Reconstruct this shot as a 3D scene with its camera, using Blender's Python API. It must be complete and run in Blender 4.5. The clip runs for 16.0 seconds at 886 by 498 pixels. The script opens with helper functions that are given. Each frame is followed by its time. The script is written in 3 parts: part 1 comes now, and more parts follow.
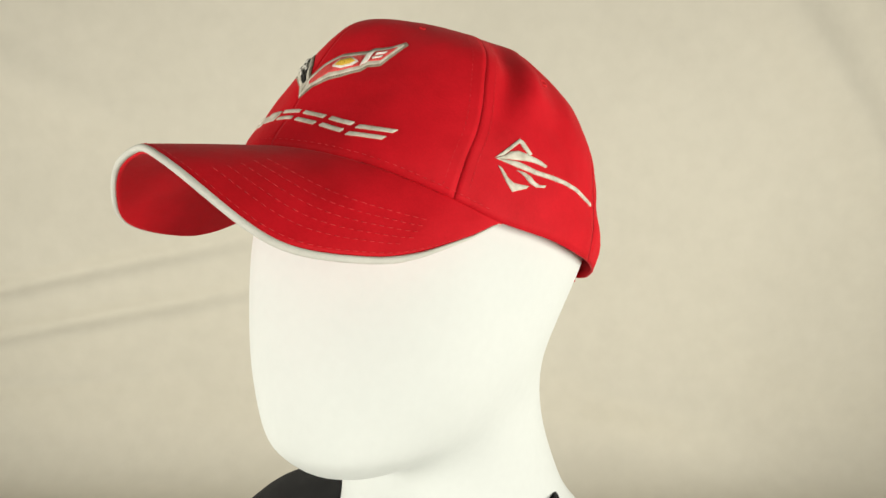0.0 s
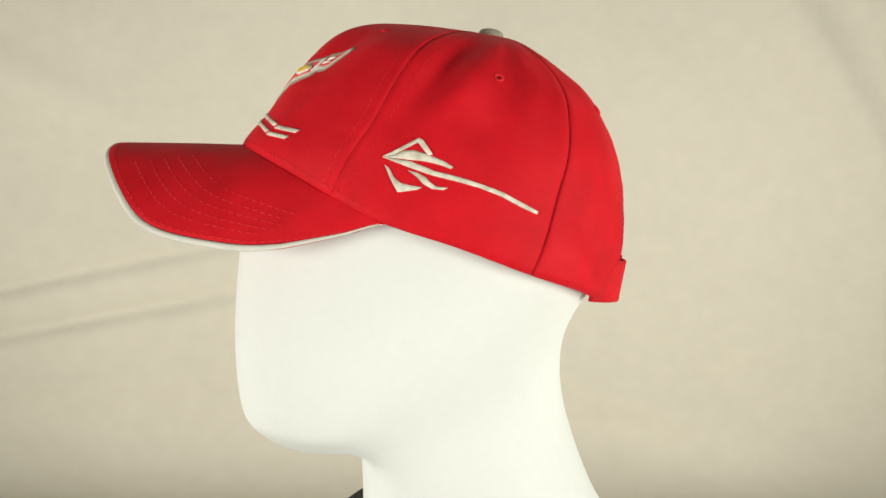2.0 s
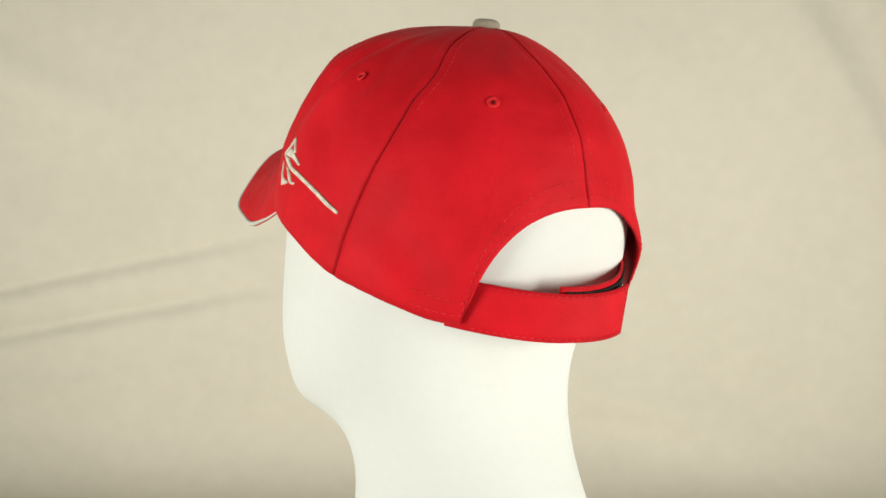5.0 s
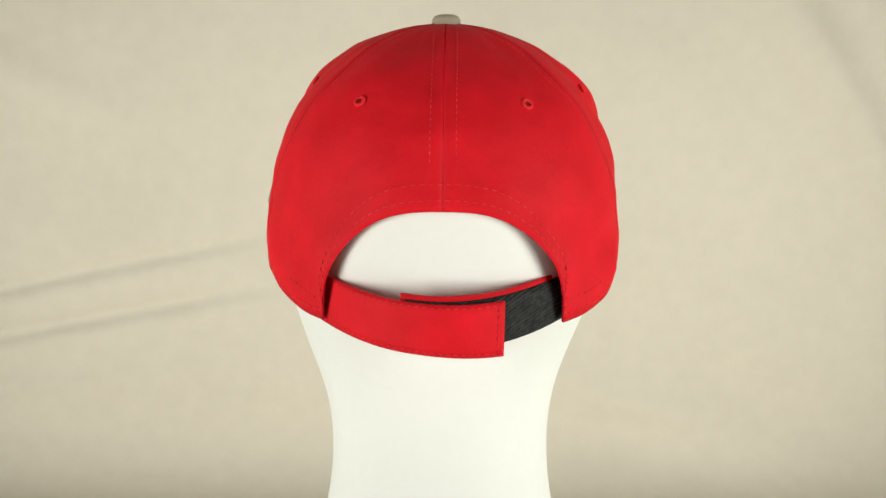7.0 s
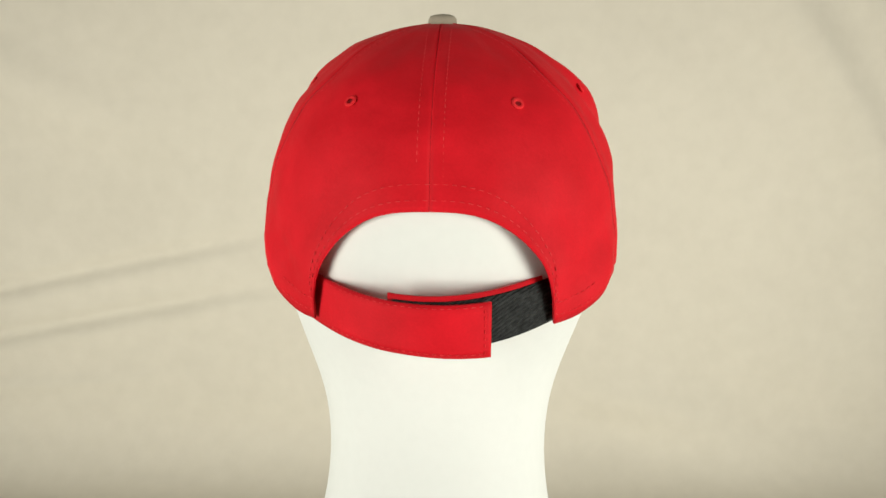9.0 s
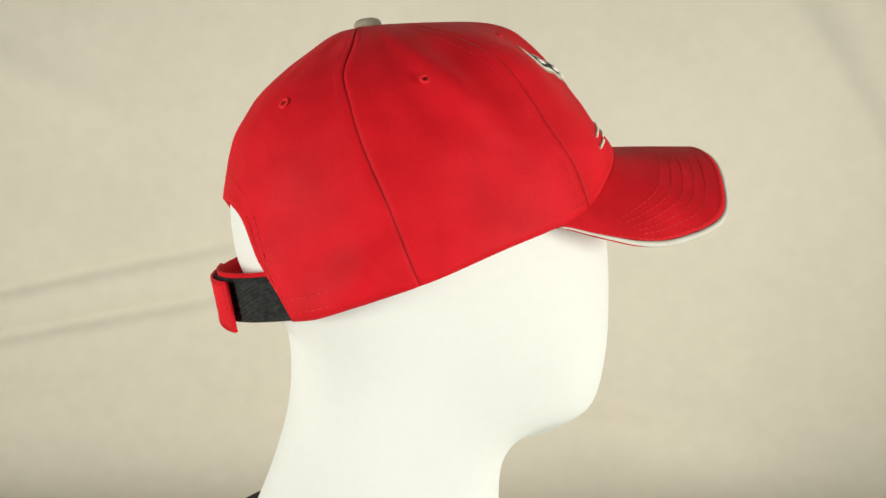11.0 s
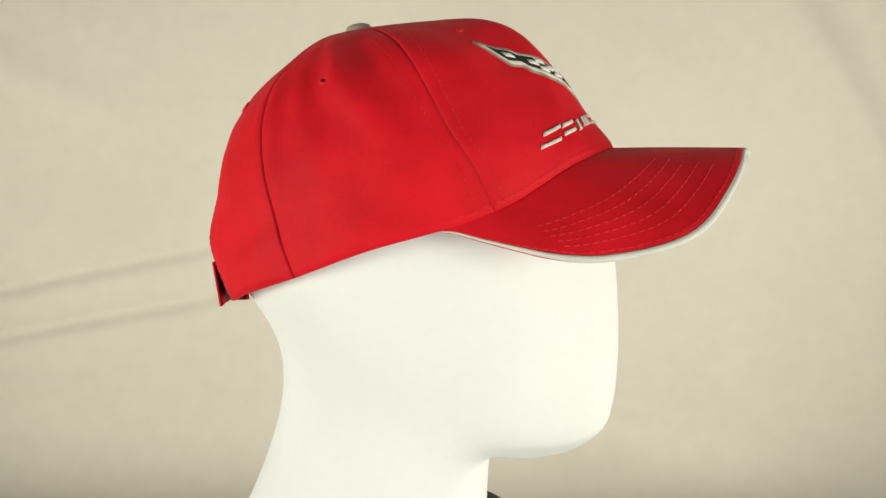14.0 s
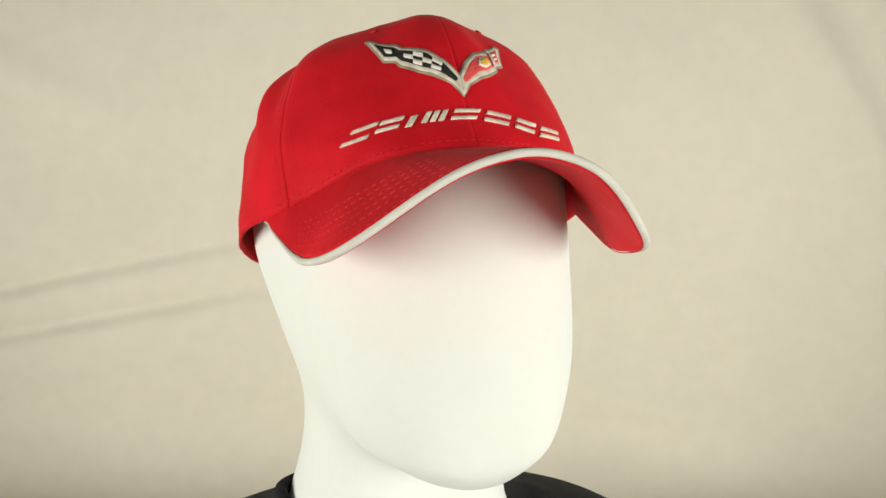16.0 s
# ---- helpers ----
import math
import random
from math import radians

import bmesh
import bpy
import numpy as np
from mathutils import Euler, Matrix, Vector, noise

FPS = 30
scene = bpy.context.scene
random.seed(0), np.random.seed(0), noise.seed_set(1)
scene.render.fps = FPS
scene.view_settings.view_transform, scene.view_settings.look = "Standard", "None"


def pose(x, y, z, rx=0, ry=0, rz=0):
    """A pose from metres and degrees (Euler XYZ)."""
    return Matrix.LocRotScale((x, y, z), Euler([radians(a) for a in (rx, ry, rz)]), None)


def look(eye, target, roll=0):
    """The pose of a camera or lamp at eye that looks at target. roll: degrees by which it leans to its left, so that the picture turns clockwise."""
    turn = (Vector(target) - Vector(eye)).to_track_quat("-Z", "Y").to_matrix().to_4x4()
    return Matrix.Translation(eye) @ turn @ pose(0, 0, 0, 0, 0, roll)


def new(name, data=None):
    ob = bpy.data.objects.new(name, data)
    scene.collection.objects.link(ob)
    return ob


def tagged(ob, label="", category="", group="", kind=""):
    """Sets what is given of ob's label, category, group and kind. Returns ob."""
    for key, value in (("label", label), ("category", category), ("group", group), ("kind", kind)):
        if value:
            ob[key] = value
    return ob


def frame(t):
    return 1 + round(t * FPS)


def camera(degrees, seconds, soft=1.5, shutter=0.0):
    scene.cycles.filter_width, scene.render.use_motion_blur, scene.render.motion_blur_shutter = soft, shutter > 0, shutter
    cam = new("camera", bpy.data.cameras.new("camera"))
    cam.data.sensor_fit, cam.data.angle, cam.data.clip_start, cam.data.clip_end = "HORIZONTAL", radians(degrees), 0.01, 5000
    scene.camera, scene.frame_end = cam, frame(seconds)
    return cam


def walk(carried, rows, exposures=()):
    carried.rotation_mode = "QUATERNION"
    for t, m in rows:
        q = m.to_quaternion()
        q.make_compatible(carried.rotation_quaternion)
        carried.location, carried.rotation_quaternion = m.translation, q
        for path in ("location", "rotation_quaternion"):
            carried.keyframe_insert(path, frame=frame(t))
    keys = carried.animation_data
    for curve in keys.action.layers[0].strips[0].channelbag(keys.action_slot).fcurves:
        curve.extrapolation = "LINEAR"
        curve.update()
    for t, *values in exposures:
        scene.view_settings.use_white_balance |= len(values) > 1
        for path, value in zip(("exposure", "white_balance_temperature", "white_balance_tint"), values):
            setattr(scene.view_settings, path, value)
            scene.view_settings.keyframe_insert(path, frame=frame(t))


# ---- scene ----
cam = camera(57.0, 16.0, soft=1.5)
EYE_Z = 0.60                       # height of the lens over the table
AXIS_X = -0.0083                   # the turning axis of the bust
cam_pose = pose(0, -0.445, EYE_Z, 90 - 7.49, 0.0, 0.0) @ pose(0, 0, 0, 0, 0, 0.46)
walk(cam, [(0.0, cam_pose), (16.0, cam_pose)], exposures=[(0.0, 0.0), (16.0, 0.0)])

# ---- world and lamps: a cream studio lit by two large soft boxes ----
world = bpy.data.worlds.new("studio_air")
scene.world = world
world.use_nodes = True
world.node_tree.nodes["Background"].inputs[0].default_value = (1.0, 0.95, 0.84, 1)
world.node_tree.nodes["Background"].inputs[1].default_value = 0.75


def soft_box(name, eye, target, w, h, watts, colour=(1.0, 0.97, 0.865)):
    lamp = bpy.data.lights.new(name, "AREA")
    lamp.spread = radians(138)
    lamp.shape, lamp.size, lamp.size_y, lamp.energy, lamp.color = "RECTANGLE", w, h, watts, colour
    ob = new(name, lamp)
    ob.matrix_world = look(eye, target)
    return ob


soft_box("softbox_left", (-1.37, -0.93, EYE_Z - 0.22), (0, 0.12, EYE_Z - 0.22), 0.6, 1.0, 19.4)
soft_box("softbox_right", (1.41, -0.87, EYE_Z - 0.22), (0, 0.12, EYE_Z - 0.22), 0.6, 1.0, 22.0)


# ---- materials ----
def material(name, colour, rough=0.6, metal=0.0, sheen=0.0, spec=0.5):
    m = bpy.data.materials.new(name)
    m.use_nodes = True
    b = m.node_tree.nodes["Principled BSDF"]
    b.inputs["Base Color"].default_value = (*colour, 1)
    b.inputs["Roughness"].default_value = rough
    b.inputs["Metallic"].default_value = metal
    b.inputs["Sheen Weight"].default_value = sheen
    b.inputs["Specular IOR Level"].default_value = spec
    return m, m.node_tree.nodes, m.node_tree.links, b


def mottled(nodes, links, bsdf, a, b, scale, detail=4.0, coord="Object"):
    """Base colour that wanders between a and b at two scales."""
    tc = nodes.new("ShaderNodeTexCoord")
    n1 = nodes.new("ShaderNodeTexNoise")
    n1.inputs["Scale"].default_value, n1.inputs["Detail"].default_value = scale, detail
    n2 = nodes.new("ShaderNodeTexNoise")
    n2.inputs["Scale"].default_value, n2.inputs["Detail"].default_value = scale * 22, 3.0
    add = nodes.new("ShaderNodeMath")
    add.operation = "MULTIPLY_ADD"
    add.inputs[1].default_value = 0.45
    ramp = nodes.new("ShaderNodeValToRGB")
    ramp.color_ramp.elements[0].position, ramp.color_ramp.elements[0].color = 0.5, (*a, 1)
    ramp.color_ramp.elements[1].position, ramp.color_ramp.elements[1].color = 0.95, (*b, 1)
    links.new(tc.outputs[coord], n1.inputs["Vector"])
    links.new(tc.outputs[coord], n2.inputs["Vector"])
    links.new(n2.outputs["Fac"], add.inputs[0])
    links.new(n1.outputs["Fac"], add.inputs[2])
    links.new(add.outputs[0], ramp.inputs[0])
    links.new(ramp.outputs[0], bsdf.inputs["Base Color"])
    return tc


def weave(nodes, links, bsdf, tc, scale, strength, turn=(0.6, 0.4, 0.8), dist=0.0004):
    """Fine diagonal twill relief."""
    mp = nodes.new("ShaderNodeMapping")
    mp.inputs["Rotation"].default_value = turn
    links.new(tc.outputs["Object"], mp.inputs["Vector"])
    wv = nodes.new("ShaderNodeTexWave")
    wv.inputs["Scale"].default_value, wv.inputs["Distortion"].default_value = scale, 1.5
    wv.inputs["Detail"].default_value = 1.0
    links.new(mp.outputs[0], wv.inputs["Vector"])
    ns = nodes.new("ShaderNodeTexNoise")
    ns.inputs["Scale"].default_value, ns.inputs["Detail"].default_value = 1400, 2
    links.new(tc.outputs["Object"], ns.inputs["Vector"])
    mx = nodes.new("ShaderNodeMath")
    mx.operation = "ADD"
    links.new(wv.outputs["Fac"], mx.inputs[0])
    links.new(ns.outputs["Fac"], mx.inputs[1])
    bp = nodes.new("ShaderNodeBump")
    bp.inputs["Strength"].default_value, bp.inputs["Distance"].default_value = strength, dist
    links.new(mx.outputs[0], bp.inputs["Height"])
    links.new(bp.outputs[0], bsdf.inputs["Normal"])


def cloth(name, a, b, scale, sheen, weave_scale, strength, rough=0.85):
    m, n, l, s = material(name, a, rough, 0, sheen, 0.18)
    tc = mottled(n, l, s, a, b, scale)
    s.inputs["Sheen Roughness"].default_value = 0.4
    s.inputs["Sheen Tint"].default_value = (*[min(1, 0.3 + 1.4 * c) for c in b], 1)
    weave(n, l, s, tc, weave_scale, strength)
    return m


RED = cloth("red_twill", (0.47, 0.002, 0.008), (0.59, 0.004, 0.013), 45, 0.09, 1300, 0.06, 0.72)
def crumple(m, scale, strength):
    """Adds slow cloth unevenness over the weave."""
    n, l = m.node_tree.nodes, m.node_tree.links
    fine = next(x for x in n if x.type == "BUMP")
    tc = next(x for x in n if x.type == "TEX_COORD")
    ns = n.new("ShaderNodeTexNoise")
    ns.inputs["Scale"].default_value, ns.inputs["Detail"].default_value = scale, 5
    bp = n.new("ShaderNodeBump")
    bp.inputs["Strength"].default_value, bp.inputs["Distance"].default_value = strength, 0.002
    l.new(tc.outputs["Object"], ns.inputs["Vector"])
    l.new(ns.outputs["Fac"], bp.inputs["Height"])
    l.new(bp.outputs[0], fine.inputs["Normal"])


crumple(RED, 60, 0.45)
RED_THREAD = cloth("red_thread", (0.56, 0.02, 0.026), (0.70, 0.055, 0.06), 90, 0.1, 900, 0.02)
TONAL_THREAD = cloth("tonal_red_thread", (0.56, 0.010, 0.016), (0.70, 0.030, 0.036), 90, 0.0, 900, 0.02)
# darkened red: paints shade into seam grooves and eyelet openings
SHADE_RED = cloth("shade_red", (0.16, 0.004, 0.006), (0.24, 0.006, 0.01), 90, 0.0, 900, 0.3)
PIPING = cloth("pale_grey_piping", (0.52, 0.52, 0.47), (0.62, 0.61, 0.56), 60, 0.05, 700, 0.3, 0.6)
KHAKI = cloth("khaki_twill", (0.29, 0.26, 0.20), (0.38, 0.34, 0.27), 60, 0.05, 600, 0.4)
SILVER = cloth("silver_thread", (0.44, 0.40, 0.32), (0.76, 0.73, 0.63), 220, 0.05, 520, 0.22, 0.42)
TAUPE = cloth("taupe_thread", (0.20, 0.165, 0.12), (0.40, 0.345, 0.265), 220, 0.05, 520, 0.6, 0.42)
WHITE_THREAD = cloth("white_thread", (0.62, 0.60, 0.54), (0.84, 0.82, 0.76), 220, 0.05, 520, 0.6, 0.42)
BLACK_THREAD = cloth("black_thread", (0.012, 0.012, 0.012), (0.03, 0.03, 0.028), 160, 0.05, 1100, 0.6, 0.5)
CORAL_THREAD = cloth("coral_red_thread", (0.70, 0.06, 0.06), (0.85, 0.12, 0.11), 160, 0.1, 1100, 0.6, 0.45)
GOLD_THREAD = cloth("gold_thread", (0.62, 0.36, 0.03), (0.80, 0.52, 0.07), 160, 0.1, 1100, 0.6, 0.4)
HOOK_TAPE = cloth("black_hook_tape", (0.008, 0.009, 0.009), (0.035, 0.038, 0.038), 420, 0.05, 300, 1.0)
BLACK_KNIT = cloth("black_knit", (0.008, 0.008, 0.009), (0.02, 0.02, 0.021), 60, 0.1, 700, 0.5)
SHEET = cloth("cream_sheet", (0.60, 0.570, 0.488), (0.665, 0.633, 0.546), 1.6, 0.0, 500, 0.03)
WALL_PAINT = cloth("pale_grey_wall_paint", (0.50, 0.49, 0.46), (0.56, 0.55, 0.51), 3, 0.0, 60, 0.05)
PLASTER, _n, _l, _s = material("white_satin_shell", (0.64, 0.655, 0.625), 0.58, 0, 0, 0.35)
mottled(_n, _l, _s, (0.645, 0.672, 0.655), (0.68, 0.708, 0.69), 9)


# ---- mesh helpers ----
def part(name, bm, mat, parent=None, label=""):
    me = bpy.data.meshes.new(name)
    bm.normal_update()
    bm.to_mesh(me)
    bm.free()
    me.materials.append(mat)
    for p in me.polygons:
        p.use_smooth = True
    ob = new(name, me)
    ob.parent = parent
    if label:
        ob["label"] = label
    return ob


def thing(name, label, category, group=""):
    return tagged(new(name), label, category, group)


def solid(ob, thick, offset=-1.0):
    md = ob.modifiers.new("thickness", "SOLIDIFY")
    md.thickness, md.offset = thick, offset
    return ob


def sheet_of(rows, closed=False):
    """A bmesh grid through rows of points."""
    bm = bmesh.new()
    vs = [[bm.verts.new(p) for p in r] for r in rows]
    for r0, r1 in zip(vs, vs[1:]):
        n = len(r0)
        for i in range(n if closed else n - 1):
            j = (i + 1) % n
            bm.faces.new((r0[i], r0[j], r1[j], r1[i]))
    return bm


def tube(points, radius, sides=8, closed=False, flat=1.0, ups=None):
    """A round cord through points."""
    bm = bmesh.new()
    rings, n = [], len(points)
    pts = [Vector(p) for p in points]
    for i, p in enumerate(pts):
        a = pts[i - 1] if (i or closed) else p
        b = pts[(i + 1) % n] if (i < n - 1 or closed) else p
        d = (b - a).normalized()
        up = Vector(ups[i]) if ups else Vector((0, 0, 1))
        if abs(d.dot(up)) > 0.95:
            up = Vector((1, 0, 0))
        s = d.cross(up).normalized()
        q = s.cross(d).normalized()
        rr = radius[i] if isinstance(radius, list) else radius
        rings.append([bm.verts.new(p + rr * (math.cos(k) * s + flat * math.sin(k) * q))
                      for k in (2 * math.pi * j / sides for j in range(sides))])
    for i in range(n if closed else n - 1):
        r0, r1 = rings[i], rings[(i + 1) % n]
        for j in range(sides):
            k = (j + 1) % sides
            bm.faces.new((r0[j], r0[k], r1[k], r1[j]))
    if not closed:
        bm.faces.new(rings[0][::-1])
        bm.faces.new(rings[-1])
    return bm


def smooth_table(xs, ys):
    """A monotone cubic through a few stations."""
    xs, ys = np.array(xs, float), np.array(ys, float)
    h, d = np.diff(xs), np.diff(ys) / np.diff(xs)
    m = np.zeros(len(xs))
    m[0], m[-1] = d[0], d[-1]
    for i in range(1, len(xs) - 1):
        m[i] = 0 if d[i - 1] * d[i] <= 0 else 2 * d[i - 1] * d[i] / (d[i - 1] + d[i])

    def at(x):
        x = min(max(x, xs[0]), xs[-1])
        i = min(max(int(np.searchsorted(xs, x)) - 1, 0), len(h) - 1)
        t = (x - xs[i]) / h[i]
        return float((1 + 2 * t) * (1 - t) ** 2 * ys[i] + t * (1 - t) ** 2 * h[i] * m[i]
                     + t * t * (3 - 2 * t) * ys[i + 1] + t * t * (t - 1) * h[i] * m[i + 1])
    return at


def spline_table(xs, ys):
    """A natural cubic through a few stations."""
    xs, ys = np.array(xs, float), np.array(ys, float)
    n, h = len(xs), np.diff(xs)
    A, r = np.eye(n), np.zeros(n)
    for i in range(1, n - 1):
        A[i, i - 1:i + 2] = h[i - 1], 2 * (h[i - 1] + h[i]), h[i]
        r[i] = 6 * ((ys[i + 1] - ys[i]) / h[i] - (ys[i] - ys[i - 1]) / h[i - 1])
    m = np.linalg.solve(A, r)

    def at(x):
        i = min(max(int(np.searchsorted(xs, x)) - 1, 0), n - 2)
        a, b = (xs[i + 1] - x) / h[i], (x - xs[i]) / h[i]
        return float(a * ys[i] + b * ys[i + 1] + ((a ** 3 - a) * m[i] + (b ** 3 - b) * m[i + 1]) * h[i] ** 2 / 6)
    return at


# ---- the backdrop: one cream sheet, hung and swept over the table ----
def fold(x, z, a, b, width, height, soft_end=0.12):
    """Height of a crease that runs from a to b."""
    ax, az, bx, bz = *a, *b
    L = math.hypot(bx - ax, bz - az)
    dx, dz = (bx - ax) / L, (bz - az) / L
    s, t = (x - ax) * dx + (z - az) * dz, -(x - ax) * dz + (z - az) * dx
    env = 1 / (1 + math.exp(-(s + soft_end) / (soft_end * 0.3))) / (1 + math.exp((s - L) / (soft_end * 0.6)))
    return height * env * math.exp(-(t / width) ** 2)


def backdrop():
    rows = []
    for k in range(300):
        row = []
        v = k / 299
        for i in range(171):
            x = -1.7 + 3.4 * i / 170
            s = v * 3.2                      # length along the sheet from its front edge
            if s < 1.28:
                y, z = -0.45 + s, 0.0
            elif s < 1.28 + 0.1885:
                a = (s - 1.28) / 0.12
                y, z = 0.83 + 0.12 * math.sin(a), 0.12 - 0.12 * math.cos(a)
            else:
                y, z = 0.95, 0.12 + s - 1.4685
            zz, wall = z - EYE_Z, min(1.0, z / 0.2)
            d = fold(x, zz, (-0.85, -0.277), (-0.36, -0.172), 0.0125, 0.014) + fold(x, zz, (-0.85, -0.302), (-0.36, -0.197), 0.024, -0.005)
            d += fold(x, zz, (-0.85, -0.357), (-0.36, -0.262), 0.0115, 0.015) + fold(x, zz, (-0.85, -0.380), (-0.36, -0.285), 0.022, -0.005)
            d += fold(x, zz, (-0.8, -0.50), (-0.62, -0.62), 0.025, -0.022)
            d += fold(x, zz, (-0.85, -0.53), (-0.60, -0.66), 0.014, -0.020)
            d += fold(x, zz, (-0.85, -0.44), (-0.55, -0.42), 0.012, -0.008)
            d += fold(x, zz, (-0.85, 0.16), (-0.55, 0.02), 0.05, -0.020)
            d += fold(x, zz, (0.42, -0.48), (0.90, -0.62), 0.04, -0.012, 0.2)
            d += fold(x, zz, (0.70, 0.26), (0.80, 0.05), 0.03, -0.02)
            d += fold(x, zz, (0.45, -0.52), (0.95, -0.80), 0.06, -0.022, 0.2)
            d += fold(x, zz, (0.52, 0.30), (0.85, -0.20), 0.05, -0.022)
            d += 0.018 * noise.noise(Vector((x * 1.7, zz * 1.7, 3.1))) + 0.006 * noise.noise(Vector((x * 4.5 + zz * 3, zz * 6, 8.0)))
            row.append((x, y + d * wall, z))
        rows.append(row)
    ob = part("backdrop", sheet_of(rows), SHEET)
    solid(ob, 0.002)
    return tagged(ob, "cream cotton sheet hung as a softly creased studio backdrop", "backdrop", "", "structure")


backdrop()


def studio_walls():
    """Plain walls and a ceiling that close the studio."""
    def slab(name, lo, hi):
        bm = bmesh.new()
        bmesh.ops.create_cube(bm, size=1)
        c = [(a + b) / 2 for a, b in zip(lo, hi)]
        for v in bm.verts:
            v.co = [c[i] + v.co[i] * (hi[i] - lo[i]) for i in range(3)]
        return tagged(part(name, bm, WALL_PAINT), "plain pale grey painted studio surface", name.split("_")[0], "", "structure")
    slab("wall_south", (-2.2, -2.6, -0.8), (2.2, -2.5, 2.2))
    slab("wall_west", (-2.3, -2.5, -0.8), (-2.2, 1.6, 2.2))
    slab("wall_east", (2.2, -2.5, -0.8), (2.3, 1.6, 2.2))
    slab("wall_north", (-2.2, 1.5, -0.8), (2.2, 1.6, 2.2))
    slab("ceiling", (-2.3, -2.6, 2.2), (2.3, 1.6, 2.3))
    slab("floor", (-2.3, -2.6, -0.9), (2.3, 1.6, -0.8))
    slab("table_top", (-1.7, -0.46, -0.05), (1.7, 0.94, -0.004))


studio_walls()

# ---- the bust: z = 0 in its space is the height of the lens ----
def ring(cx, cy, hw, yf, yb, z, n=64, p=2.0):
    pts = []
    for i in range(n):
        a = 2 * math.pi * i / n
        s, c = math.sin(a), math.cos(a)
        sx = math.copysign(abs(s) ** (2 / p), s)
        sy = math.copysign(abs(c) ** (2 / p), c)
        pts.append((cx + hw * sx, cy + (cy - yf if sy > 0 else yb - cy) * -sy, z))
    return pts


def closed_loft(bm, rings):
    vs = [[bm.verts.new(p) for p in r] for r in rings]
    for r0, r1 in zip(vs, vs[1:]):
        for i in range(len(r0)):
            j = (i + 1) % len(r0)
            bm.faces.new((r0[i], r0[j], r1[j], r1[i]))
    bm.faces.new(vs[0][::-1])
    bm.faces.new(vs[-1])


def fillet(me):
    """Rounds the hollow where the jaw runs into the neck."""
    n = len(me.vertices)
    co = np.empty(n * 3)
    me.vertices.foreach_get("co", co)
    co = co.reshape(n, 3)
    ed = np.empty(len(me.edges) * 2, int)
    me.edges.foreach_get("vertices", ed)
    ed = ed.reshape(-1, 2)
    count = np.maximum(np.bincount(ed.ravel(), minlength=n), 1)[:, None]

    def bell(v, lo, hi, soft):
        return 1 / (1 + np.exp(-(v - lo) / soft)) / (1 + np.exp((v - hi) / soft))
    share = bell(co[:, 2], -0.185, -0.075, 0.006) * bell(co[:, 1], -0.036, 0.072, 0.007)
    share = (0.6 * share * np.clip((np.abs(co[:, 0]) - 0.012) / 0.03, 0, 1))[:, None]
    for _ in range(260):
        total = np.zeros_like(co)
        for k in range(3):
            total[:, k] = (np.bincount(ed[:, 0], co[ed[:, 1], k], n) + np.bincount(ed[:, 1], co[ed[:, 0], k], n))
        co = co + share * (total / count - co)
    me.vertices.foreach_set("co", co.ravel())
    me.update()
    return me


